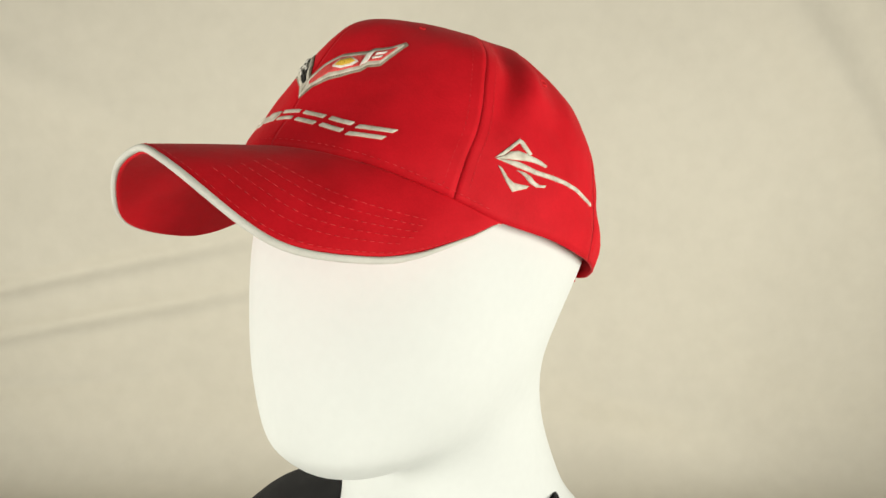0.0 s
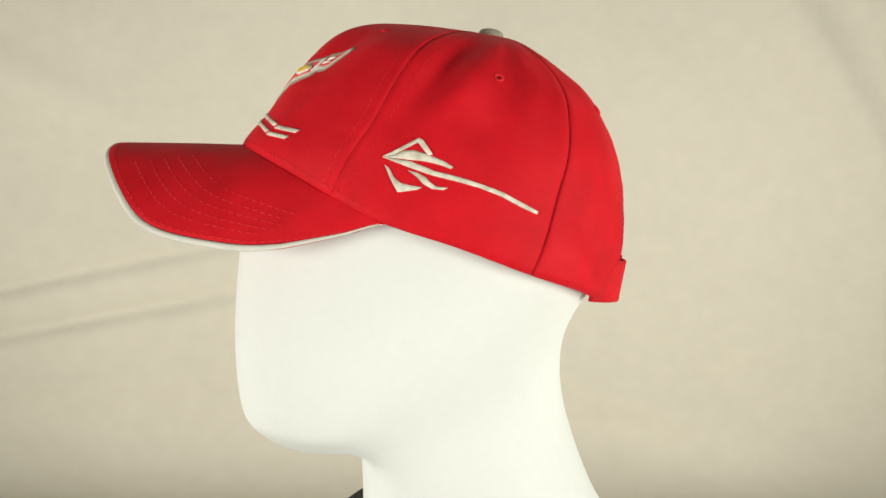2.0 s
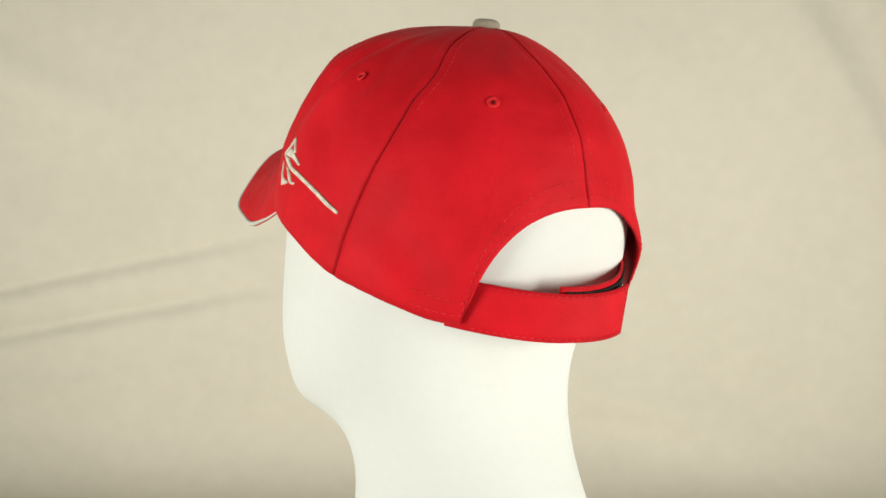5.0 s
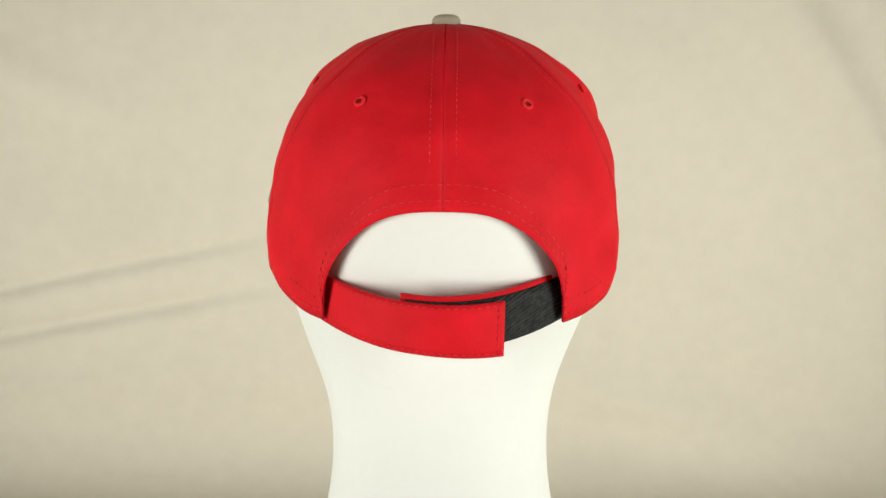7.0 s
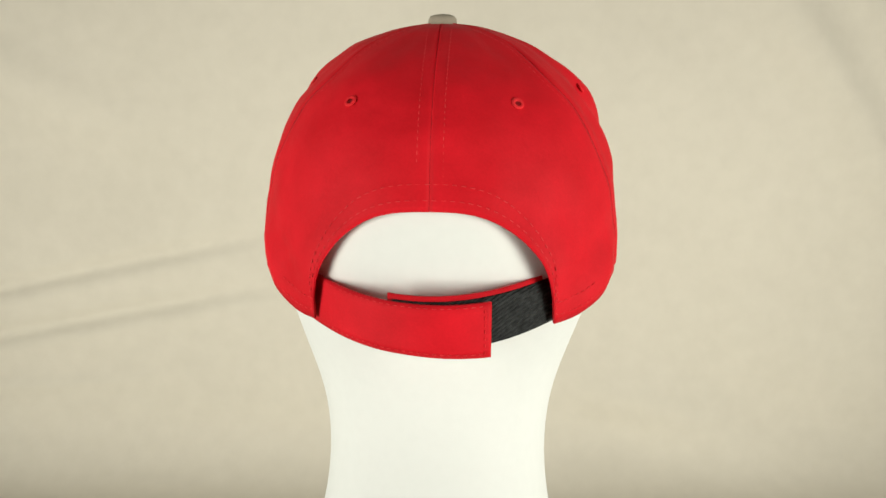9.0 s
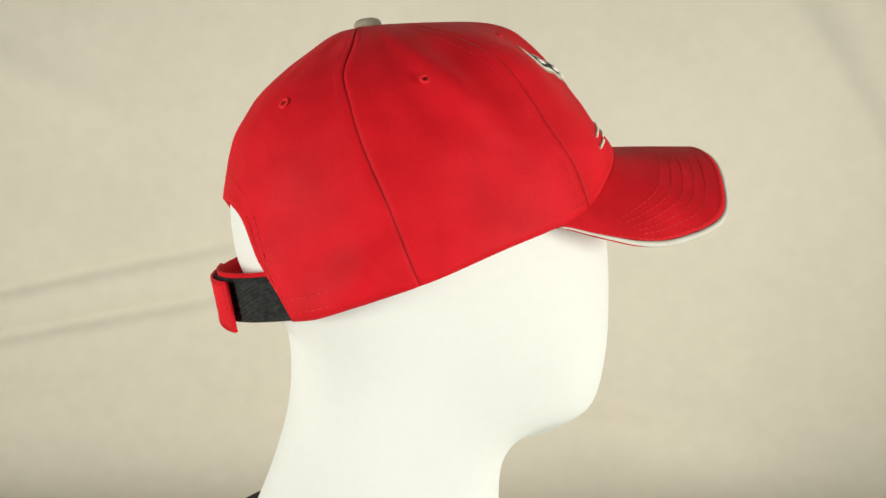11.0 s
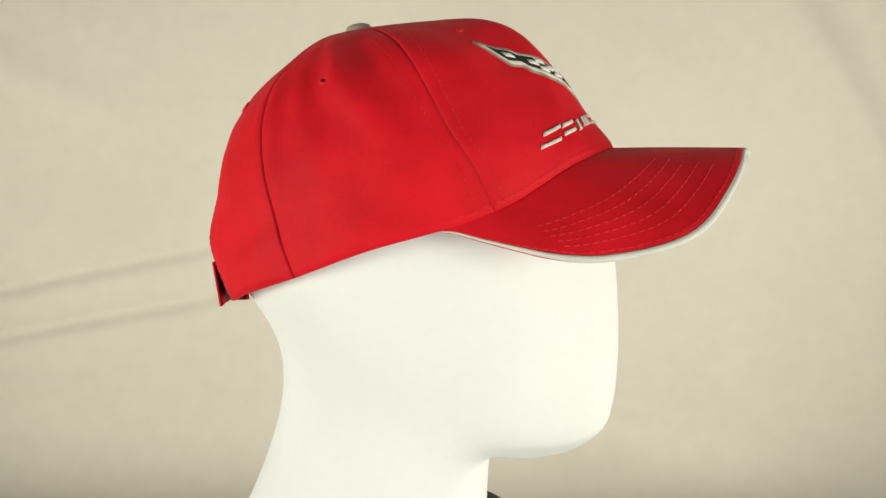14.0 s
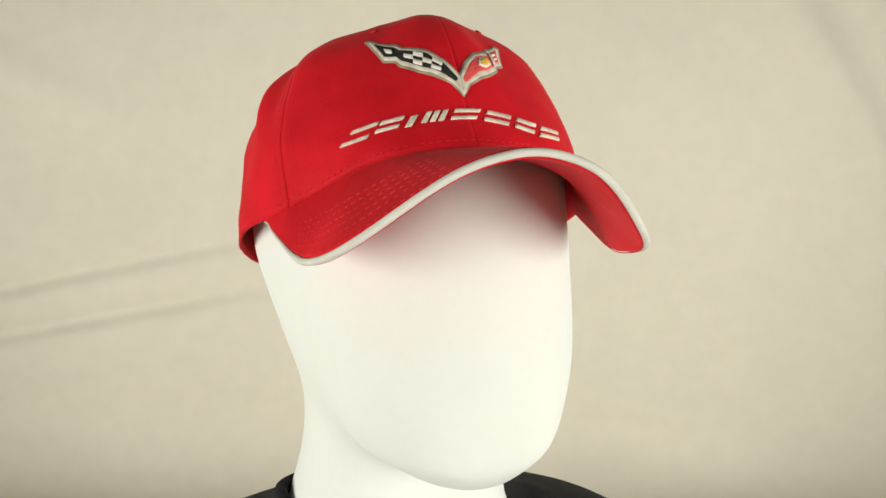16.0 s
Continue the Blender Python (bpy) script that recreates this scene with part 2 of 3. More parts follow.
def mannequin():
    bm = bmesh.new()
    # head: stations of height, face, back and half width
    zs = [-0.1685, -0.1665, -0.162, -0.155, -0.148, -0.130, -0.107, -0.084, -0.057, -0.03, 0.0, 0.025, 0.045]
    face = smooth_table(zs, [-0.062, -0.072, -0.085, -0.094, -0.1002, -0.1036, -0.1046, -0.1036, -0.101, -0.095, -0.088, -0.066, -0.03])
    back = smooth_table(zs, [-0.046, -0.032, -0.012, 0.004, 0.022, 0.044, 0.068, 0.089, 0.1035, 0.106, 0.094, 0.08, 0.05])
    wide = smooth_table(zs, [0.010, 0.019, 0.030, 0.042, 0.055, 0.066, 0.0755, 0.080, 0.082, 0.082, 0.077, 0.063, 0.035])
    rings = []
    for k in range(61):
        z = -0.1685 + 0.2135 * (0.5 - 0.5 * math.cos(math.pi * k / 60))
        f, b = face(z), back(z)
        lap = 0.05 + 0.02 * min(1.0, max(0.0, (-0.06 - z) / 0.03))
        slip = 0.0048 + 0.055 * max(0.0, -0.06 - z)
        rings.append([(x + slip * min(1.0, max(0.0, (lap - y) / (lap + 0.04))), y, h) for x, y, h in ring(0, f + (b - f) * 0.63, wide(z), f, b, z, 72, 2.0)])
    closed_loft(bm, rings)
    # neck, leaning back to the shoulders
    zs = [-0.60, -0.40, -0.30, -0.245, -0.208, -0.187, -0.166, -0.139, -0.119, -0.10, -0.06]
    nf = smooth_table(zs, [-0.09, -0.095, -0.075, -0.045, -0.0355, -0.036, -0.037, -0.036, -0.03, -0.02, 0.0])
    nb = smooth_table(zs, [0.14, 0.16, 0.165, 0.134, 0.1036, 0.0935, 0.0855, 0.078, 0.076, 0.077, 0.081])
    nw = smooth_table(zs, [0.15, 0.175, 0.165, 0.085, 0.062, 0.0585, 0.057, 0.0565, 0.058, 0.064, 0.066])
    closed_loft(bm, [ring(0.0016, (nf(z) + nb(z)) / 2, nw(z) + 0.0018, nf(z), nb(z), z, 72, 2.1)
                     for z in (-0.60 + 0.54 * k / 70 for k in range(71))])
    bmesh.ops.recalc_face_normals(bm, faces=bm.faces)
    ob = part("mannequin", bm, PLASTER)
    md = ob.modifiers.new("skin", "REMESH")
    md.mode, md.voxel_size, md.use_smooth_shade = "VOXEL", 0.0028, True
    sm = ob.modifiers.new("soften", "SMOOTH")
    sm.factor, sm.iterations = 0.5, 22
    shell = bpy.data.meshes.new_from_object(ob.evaluated_get(bpy.context.evaluated_depsgraph_get()))
    ob.modifiers.clear()
    ob.data = fillet(shell)
    return tagged(ob, "smooth satin white faceless mannequin head on a bust", "mannequin")


def shirt():
    zs = [-0.598, -0.45, -0.35, -0.29, -0.262, -0.244, -0.230, -0.214, -0.206]
    f = smooth_table(zs, [-0.10, -0.105, -0.10, -0.085, -0.072, -0.052, -0.026, 0.0, 0.008])
    b = smooth_table(zs, [0.15, 0.17, 0.172, 0.16, 0.145, 0.128, 0.108, 0.080, 0.068])
    w = smooth_table(zs, [0.16, 0.190, 0.200, 0.190, 0.178, 0.152, 0.114, 0.074, 0.068])
    rows = []
    for k in range(60):
        z = -0.598 + 0.392 * (1 - (1 - k / 59) ** 1.6)
        rows.append([(x, y, h - 0.016 * min(1.0, max(0.0, (0.035 - y) / 0.04)) * (k / 59) ** 2)
                     for x, y, h in ring(0, (f(z) + b(z)) / 2, w(z), f(z), b(z), z, 96, 2.2)])
    top = thing("black_shirt", "black knitted crew-neck shirt on the mannequin bust", "shirt")
    solid(part("body", sheet_of(rows, True), BLACK_KNIT, top), 0.002, 1)
    part("collar", tube(rows[-1], 0.004, 8, True, 1.2), BLACK_KNIT, top, "ribbed black collar")
    return top


bust = mannequin()
tee = shirt()

# ---- the cap: its own space leans 8 degrees, the visor end raised ----
TILT = math.radians(8)
W_TOP = 0.0616
LEVELS = [0.0616, 0.0605, 0.0584, 0.056, 0.0518, 0.0453, 0.036, 0.0243, 0.0138, 0.0, -0.016, -0.03, -0.045, -0.06, -0.09]
_q = [math.sqrt(W_TOP - w) for w in LEVELS]
u_front = smooth_table(_q, [0.024, -0.012, -0.033, -0.0425, -0.0516, -0.0601, -0.0683, -0.0763, -0.0813, -0.0878, -0.0965, -0.0985, -0.0985, -0.097, -0.094])
u_back = smooth_table(_q, [0.028, 0.041, 0.0475, 0.0525, 0.060, 0.0715, 0.085, 0.0955, 0.1025, 0.1080, 0.1125, 0.115, 0.1158, 0.1130, 0.109])
u_half = smooth_table(_q, [0.0005, 0.0145, 0.0240, 0.0310, 0.0410, 0.0510, 0.0620, 0.0718, 0.0780, 0.0836, 0.0872, 0.0890, 0.0900, 0.0900, 0.089])
u_mid = smooth_table(_q, [0.027, 0.027, 0.026, 0.025, 0.023, 0.021, 0.02, 0.02, 0.02, 0.02, 0.02, 0.02, 0.02, 0.02, 0.02])
edge_w = smooth_table([-0.0975, -0.090, -0.0506, -0.0285, 0.0076, 0.0441, 0.0729, 0.0867, 0.12],
                      [-0.0161, -0.0180, -0.0325, -0.0405, -0.047, -0.0556, -0.0620, -0.0662, -0.0705])


def lean(x, u, w):
    c, s = math.cos(TILT), math.sin(TILT)
    return Vector((x, u * c + w * s, -u * s + w * c))


def section(theta, w):
    """The crown at a turn theta (degrees from the front) and a level w."""
    q = math.sqrt(max(W_TOP - w, 0))
    a = math.radians(theta)
    m = u_mid(q)
    c = math.cos(a)
    u = m - c * ((m - u_front(q)) if c > 0 else (u_back(q) - m))
    return u_half(q) * math.sin(a), u


def rim(theta):
    """Level of the crown's lower edge, with the arch over the strap."""
    w = -0.05
    for _ in range(25):
        x, u = section(theta, w)
        goal = edge_w(u)
        if theta < 0:
            goal -= 0.0038 * math.exp(-((theta + 50) / 14) ** 2)
        if u > 0.05 and abs(x) < 0.053:
            goal = max(goal, -0.0134 - 0.053 * (1 - math.sqrt(max(0.0, 1 - (abs(x) / 0.053) ** 2.6))))
        w = 0.5 * w + 0.5 * goal
    return w


th_front = smooth_table([0, 0.2, 0.4, 0.6, 0.8, 1], [53.5, 57.5, 61, 66, 71, 74])
th_rear = smooth_table([0, 0.197, 0.333, 0.476, 0.628, 1], [104.6, 110, 115, 119.5, 125, 127])


def turn_at(t, s):
    """Turn of a panel coordinate t (seams at 0, 60, 105, 180) at the height share s."""
    sign, t = (1, t) if t >= 0 else (-1, -t)
    return sign * float(np.interp(t, [0, 60, 105, 180], [0, th_front(s) + (0 if sign > 0 else 1.5 + 4.5 * s), th_rear(s), 180]))


def puckers(theta, w):
    """Soft creases of the side panels and the soft lower back, metres outward."""
    a = abs(theta)
    side = 1.0 if theta > 0 else 0.5
    turn = a - (62 if theta > 0 else 66) - (w - 0.02) * 330                 # measured from just behind the front seam
    high = math.exp(-((w - 0.030) / 0.020) ** 2)
    d = -0.0036 * side * high * math.exp(-((turn - 7) / 4.2) ** 2)
    d += 0.0032 * side * high * math.exp(-((turn - 17) / 5) ** 2)
    d -= 0.0020 * math.exp(-((turn - 31) / 6) ** 2 - ((w - 0.022) / 0.018) ** 2)
    d += (0.0018 if theta > 0 else 0.0035) * math.exp(-((a - 148) / 13) ** 2 - ((w + 0.036) / 0.014) ** 2)
    d -= 0.0028 * math.exp(-((a - 128 + (w + 0.04) * 500) / 7) ** 2 - ((w + 0.046) / 0.013) ** 2)
    d += 0.0020 * math.exp(-((a - 116 + (w + 0.04) * 400) / 6) ** 2 - ((w + 0.046) / 0.012) ** 2)
    if theta > 0:
        d -= 0.0016 * math.exp(-((a - 96 + (w + 0.01) * 500) / 6) ** 2 - ((w - 0.004) / 0.012) ** 2)
    else:
        d += 0.0024 * math.exp(-((a - 84 - (w - 0.02) * 420) / 5) ** 2 - ((w - 0.02) / 0.022) ** 2)
    r = math.radians(theta)
    d += 0.0012 * noise.noise(Vector((2.4 * math.sin(r), 2.4 * math.cos(r) + 7, w * 38)))
    d += 0.0005 * noise.noise(Vector((6 * math.sin(r), 6 * math.cos(r) + 3, w * 95)))
    d += (0.0036 if theta > 0 else 0.0030) * math.exp(-((a - 63) / 13) ** 2 - ((w - 0.037) / 0.013) ** 2)
    d -= 0.0050 * math.exp(-((a - 27) / 15) ** 2 - ((w - 0.034) / 0.023) ** 2)
    d += (0.0008 if theta > 0 else 0.0022) * math.exp(-((a - 126) / 14) ** 2 - ((w + 0.052) / 0.012) ** 2)
    d -= 0.0016 * math.exp(-((theta + 9) / 12) ** 2 - ((w - 0.028) / 0.025) ** 2)
    d += 0.0026 * math.exp(-((a - 140) / 16) ** 2 - ((w + 0.058) / 0.014) ** 2)
    # the cloth bends along the seam of the front panel
    s = math.asin(min(1.0, max(0.0, (w + 0.032) / 0.094))) / (math.pi / 2)
    seam = th_front(s) + (0 if theta > 0 else 1.5 + 4.5 * s)
    d += (0.0016 if theta > 0 else 0.0011) * math.exp(-math.sqrt((a - seam) ** 2 + 1.5) / 8)
    if theta < 0:
        d += 0.0014 * math.exp(-((a - 100 - (w - 0.02) * 260) / 4.5) ** 2 - ((w - 0.016) / 0.022) ** 2)
        d -= 0.0012 * math.exp(-((a - 110 - (w - 0.02) * 200) / 4.5) ** 2 - ((w - 0.012) / 0.022) ** 2)
    # the front panels sit a little fuller on one side
    d += (0.0004 if theta > 0 else -0.0020) * math.exp(-((a - 42) / 20) ** 2)
    if theta > 0:
        d += 0.0016 * math.exp(-((a - 97) / 18) ** 2 - ((w - 0.022) / 0.018) ** 2)
    if theta > 0 and w < 0.02:
        d += 0.0018 * math.exp(-((a - 100) / 32) ** 2) * min(1, (0.02 - w) / 0.04)
    return d * min(1, (W_TOP - w) / 0.012)


def crown(theta, w, out=0.0):
    """A point of the crown's cloth, and 'out' metres off it."""
    x, u = section(theta, w)
    d = puckers(theta, w) + out
    e = 1e-3
    x1, u1 = section(theta + 0.5, w)
    x0, u0 = section(theta - 0.5, w)
    xl, ul = section(theta, w - e)
    xh, uh = section(theta, min(w + e, W_TOP - 1e-5))
    n = Vector((x1 - x0, u1 - u0, 0)).cross(Vector((xh - xl, uh - ul, min(w + e, W_TOP - 1e-5) - w + e)))
    n = n.normalized() if n.length > 1e-12 else Vector((0, 0, 1))
    return lean(x + n.x * d, u + n.y * d, w + n.z * d)


def crown_ts(t, s, out=0.0):
    wb = rim(turn_at(t, 0))
    w = wb + (W_TOP - 2e-5 - wb) * math.sin(math.pi / 2 * s)
    return crown(turn_at(t, s), w, out)


def panel(t0, t1, n, rows=44):
    grid = []
    ts = [t0 + (t1 - t0) * i / n for i in range(n + 1)]
    rims = [rim(turn_at(t, 0)) for t in ts]
    for k in range(rows + 1):
        s = k / rows
        row = []
        for t, wb in zip(ts, rims):
            w = wb + (W_TOP - 2e-5 - wb) * math.sin(math.pi / 2 * s)
            dip = 0.0
            for e in (t0, t1):
                if e == 0:
                    continue
                if abs(e) == 60:                     # the front panel's folded edge lies over the side panel
                    step = 0.00008
                    dip += (step if abs(t) <= 60 and max(abs(t0), abs(t1)) == 60 else -step) * math.exp(-((t - e) / 5) ** 2)
                    continue
                dip += 0.0003 * math.exp(-((abs(t - e) - 3) / 1.6) ** 2) - 0.00024 * math.exp(-((t - e) / 0.8) ** 2)
            row.append(crown(turn_at(t, s), w, dip))
        grid.append(row)
    return sheet_of(grid)


cap = thing("baseball_cap", "red cotton twill baseball cap with silver embroidery and pale visor piping", "cap")
for nm, a, b, n in (("front_panel", 0, 60, 40), ("side_panel", 60, 105, 34), ("back_panel", 105, 180, 60),
                    ("front_panel", -60, 0, 40), ("side_panel", -105, -60, 34), ("back_panel", -180, -105, 60)):
    solid(part(nm, panel(a, b, n), RED, cap), 0.0013, -1.0)


def stitches(points, length, gap, radius=0.00022, jitter=0.15):
    """Thread dashes laid along a dense line of points."""
    bm = bmesh.new()
    pts = [Vector(p) for p in points]
    run = [0.0]
    for a, b in zip(pts, pts[1:]):
        run.append(run[-1] + (b - a).length)

    def at(d):
        i = min(max(int(np.searchsorted(run, d)) - 1, 0), len(pts) - 2)
        k = (d - run[i]) / max(run[i + 1] - run[i], 1e-9)
        return pts[i].lerp(pts[i + 1], k)
    d = gap
    rnd = random.Random(len(pts))
    while d + length < run[-1]:
        l = length * (1 + jitter * (rnd.random() - 0.5))
        a, b = at(d), at(d + l)
        ax = (b - a).normalized()
        s = ax.cross(Vector((0.31, 0.2, 0.93))).normalized() * radius
        q = s.cross(ax)
        tri = [(s), (-0.5 * s + 0.87 * q), (-0.5 * s - 0.87 * q)]
        v0 = [bm.verts.new(a + 0.12 * (b - a) + k) for k in tri]
        v1 = [bm.verts.new(b - 0.12 * (b - a) + k) for k in tri]
        pa, pb = bm.verts.new(a), bm.verts.new(b)
        for i in range(3):
            j = (i + 1) % 3
            bm.faces.new((v0[i], v0[j], v1[j], v1[i]))
            bm.faces.new((pa, v0[j], v0[i]))
            bm.faces.new((pb, v1[i], v1[j]))
        d += length + gap
    return bm


def seam_row(t, s0, s1, out=0.0001, shift=0.0, n=60):
    return [crown_ts(t, s0 + (s1 - s0) * i / n, out) for i in range(n + 1)]


def beside(t, off, s0, s1, n=90):
    """A line on the crown at an even distance from the seam t."""
    wb, line = rim(turn_at(t, 0)), []
    for i in range(n + 1):
        s = s0 + (s1 - s0) * i / n
        w = wb + (W_TOP - 2e-5 - wb) * math.sin(math.pi / 2 * s)
        reach = max(0.014, u_half(math.sqrt(W_TOP - w)))
        line.append(crown(turn_at(t, s) + math.degrees(off / reach), w, 0.00008))
    return line


# seams: dark cord painting groove shade, and a line of thread on either side
for t in (105, -105, 180):
    part("seam_shade", tube(seam_row(t, 0.0, 0.97, -0.00035), 0.00028 if t != 180 else 0.00018, 6), SHADE_RED, cap, "thin dark red line for the shade in a sewn seam")
part("seam_shade", tube(seam_row(0, 0.02, 0.97, -0.00010), 0.00013, 6), SHADE_RED, cap, "faint dark red line for the shade in a sewn seam")
for t in (60, -60):
    part("seam_shade", tube(seam_row(t, 0.0, 0.97, -0.0001), 0.00016, 6), SHADE_RED, cap, "faint dark red line for the shade in a sewn seam")
for t, off, top in ((60, -0.0052, 0.80), (60, 0.0052, 0.80), (105, -0.0044, 0.88), (105, 0.0044, 0.88), (179.999, -0.0055, 0.84)):
    for sg in (1, -1):
        part("stitch_row", stitches(beside(sg * t, sg * off, 0.03, top), 0.0017, 0.0014, 0.00013 if t == 60 else 0.0002), RED_THREAD, cap, "row of red topstitching")
# hem stitches along the rim
for up in (0.0045, 0.011):
    line = []
    for i in range(161):
        th = 128 + 104 * i / 160
        th = th if th <= 180 else th - 360
        line.append(crown(th, rim(th) + up, 0.00015))
    part("stitch_row", stitches(line, 0.0022, 0.0016), RED_THREAD, cap, "row of red topstitching")
line = [crown(-64 + 128 * i / 160, rim(-64 + 128 * i / 160) + 0.0035, 0.0003) for i in range(161)]
part("stitch_row", stitches(line, 0.0020, 0.0016, 0.00017), RED_THREAD, cap, "row of red topstitching")


def eyelet(theta, w, size=1.0):
    c = crown(theta, w, 0.0)
    n = (crown(theta, w, 0.01) - c).normalized()
    a = n.orthogonal().normalized()
    b = n.cross(a)
    bm = tube([c + 0.0021 * size * (math.cos(k) * a + math.sin(k) * b) + 0.0003 * n for k in (2 * math.pi * i / 24 for i in range(24))],
              0.0009 * size, 8, True, 0.7, [n] * 24)
    for v in bm.verts:
        v.co += 0.00025 * noise.noise(v.co * 900) * n
    e = part("eyelet", bm, TONAL_THREAD, cap, "red thread-bound ventilation eyelet")
    # the cloth is not pierced: a dark disc paints the shade inside the ring
    hole_shade = bmesh.new()
    bmesh.ops.create_circle(hole_shade, cap_ends=True, radius=0.0010 * size, segments=16,
                            matrix=Matrix.Translation(c + 0.0004 * n) @ n.to_track_quat("Z", "Y").to_matrix().to_4x4())
    part("hole_shade", hole_shade, SHADE_RED, e, "dark red disc painted as the shade inside the eyelet")


for sg in (1, -1):
    eyelet(90 if sg > 0 else -93, 0.0325 if sg > 0 else 0.0300, 0.9)
    eyelet(sg * 148, 0.0285)
    eyelet(sg * 42, 0.0515, 0.6)

# covered button on the peak
bm = bmesh.new()
prof = [(0.0066, -0.002), (0.0070, 0.0005), (0.0068, 0.002), (0.0058, 0.0034), (0.0035, 0.0042), (0.0003, 0.0044)]
part("top_button", sheet_of([[lean(r * math.cos(k), 0.0275 + r * math.sin(k), W_TOP + h) for k in (2 * math.pi * i / 32 for i in range(32))] for r, h in prof], True),
     KHAKI, cap, "khaki cloth-covered button")

# ---- visor ----
VIS_T = 70.0


def visor_root(a):
    th = a * VIS_T
    return crown(th, rim(th) + 0.0005, -0.0008)


# outer edge of the visor: half span, reach and height at eight stations, and how the two halves differ
VIS_A = [0, 0.12, 0.25, 0.40, 0.55, 0.70, 0.85, 1.0]
VIS_XYZ = ([0, 13.5, 29.8, 49.5, 63.7, 70.6, 75.9, 82.9], [-161.0, -160.7, -158.0, -148.2, -132.8, -105.5, -79.0, -32.0],
           [-1.7, -3.9, -11.2, -26.9, -39.3, -45.9, -46.0, -37.6])
VIS_SKEW = ([0, 0, -1.2, -2.2, -2.9, -2.0, -0.6, 0.5], [0, -2.1, -2.1, -1.4, -0.9, -0.8, -0.8, 0], [0, -0.7, -1.3, -1.8, -1.0, 0, 0, 0])


def edge_table(k):
    line, skew, odd = VIS_XYZ[k], VIS_SKEW[k], -1 if k == 0 else 1
    low = [odd * (v - d) / 1000 for v, d in zip(line, skew)]
    high = [(v + d) / 1000 for v, d in zip(line, skew)]
    return spline_table([-a for a in VIS_A[:0:-1]] + VIS_A, low[:0:-1] + high)


edge_x, edge_y, edge_z = edge_table(0), edge_table(1), edge_table(2)


def visor(a, b, drop=0.0):
    """A point of the visor: a across it from -1 to 1, b from the crown to the outer edge."""
    r, e = visor_root(0.956 * a), Vector((edge_x(a), edge_y(a), edge_z(a)))
    k = min(1.0, max(0.0, (abs(a) - 0.95) / 0.05))
    e = e.lerp(r + Vector((0, 0, -0.001)), k * k * (3 - 2 * k))
    p = r.lerp(e, b)
    p.z += 0.0003 * math.sin(math.pi * b) * (1 - abs(a)) - drop * (1 - 0.85 * min(1.0, max(0.0, (abs(a) - 0.86) / 0.14)))
    return p


def visor_sheet(drop, reach=1.0):
    return sheet_of([[visor(-1 + 2 * i / 96, reach * k / 30, drop) for i in range(97)] for k in range(31)])


visor_part = part("visor", visor_sheet(0.0, 0.992), RED, cap, "curved red twill visor")
solid(visor_part, 0.0022, 1.0)
under = part("underbrim", visor_sheet(0.0030, 0.992), RED, cap, "red twill lining under the visor")
solid(under, 0.0010, 1.0)
edge = [visor(-1 + 2 * i / 160, 1.0, 0.0017) for i in range(161)]
part("piping", tube(edge, [0.0003 + 0.0013 * min(1.0, (1 - abs(i - 80) / 80) / 0.20) for i in range(161)], 10, False, 1.0), PIPING, cap, "pale grey visor piping")
for k in range(6):
    b = 0.42 + 0.10 * k if k < 5 else 0.955
    for sg in (1, -1):
        lo, hi = (0.24, 0.80) if k < 5 else (0.02, 0.95)
        line = [visor(sg * (lo + (hi - lo) * i / 100), b, -0.0001) for i in range(101)]
        part("stitch_row", stitches(line, 0.0026, 0.0014), RED_THREAD, visor_part, "row of red visor stitching")

# ---- adjustable strap at the back ----
def strap_point(x, v, out=0.0, loose=False):
    """v from 0 (lower edge) to 1 (upper edge)."""
    k = 1 - (x / 0.054) ** 2
    y = 0.078 + 0.0315 * k + 0.004 * v + out
    z = -0.0815 - 0.0075 * k + 0.0225 * v
    if loose:                                # the free end stands off and hangs a little
        f = min(1.0, max(0.0, (0.012 - x) / 0.038)) ** 1.5
        y, z = y + 0.0032 * f, z - (0.0008 + 0.0018 * (1 - v)) * f
    return Vector((x, y, z))


def strap_band(x0, x1, v0, v1, out, loose=False, n=48):
    return sheet_of([[strap_point(x0 + (x1 - x0) * i / n, v0 + (v1 - v0) * k / 6, out, loose) for i in range(n + 1)] for k in range(7)])


solid(part("inner_strap", strap_band(0.017, -0.0562, 0.1, 1.13, -0.0014), RED, cap, "red inner strap end"), 0.0012, 0)
solid(part("hook_tape", strap_band(0.015, -0.0558, 0.10, 1.03, 0.0), HOOK_TAPE, cap, "black hook-and-loop tape"), 0.0012, 0)
outer = solid(part("outer_strap", strap_band(0.0562, -0.0262, 0.0, 1.0, 0.0014, True), RED, cap, "red closing strap"), 0.0016, 0)
for v in (0.06, 0.94):
    part("stitch_row", stitches([strap_point(0.05 - 0.074 * i / 80, v, 0.0025, True) for i in range(81)], 0.0018, 0.0015), RED_THREAD, outer)
for x in (-0.0240,):
    part("stitch_row", stitches([strap_point(x, i / 30, 0.0026, True) for i in range(31)], 0.0018, 0.0013), TONAL_THREAD, outer)


# ---- embroidery: raised thread shapes that follow the crown ----
def front_map(x, w):
    q = math.sqrt(max(W_TOP - w, 1e-6))
    return math.degrees(math.asin(max(-1, min(1, x / u_half(q))))), w


def side_map(u, w):
    q = math.sqrt(max(W_TOP - w, 1e-6))
    m = u_mid(q)
    c = (m - u) / ((m - u_front(q)) if u < m else (u_back(q) - m))
    return math.degrees(math.acos(max(-1, min(1, c)))), w


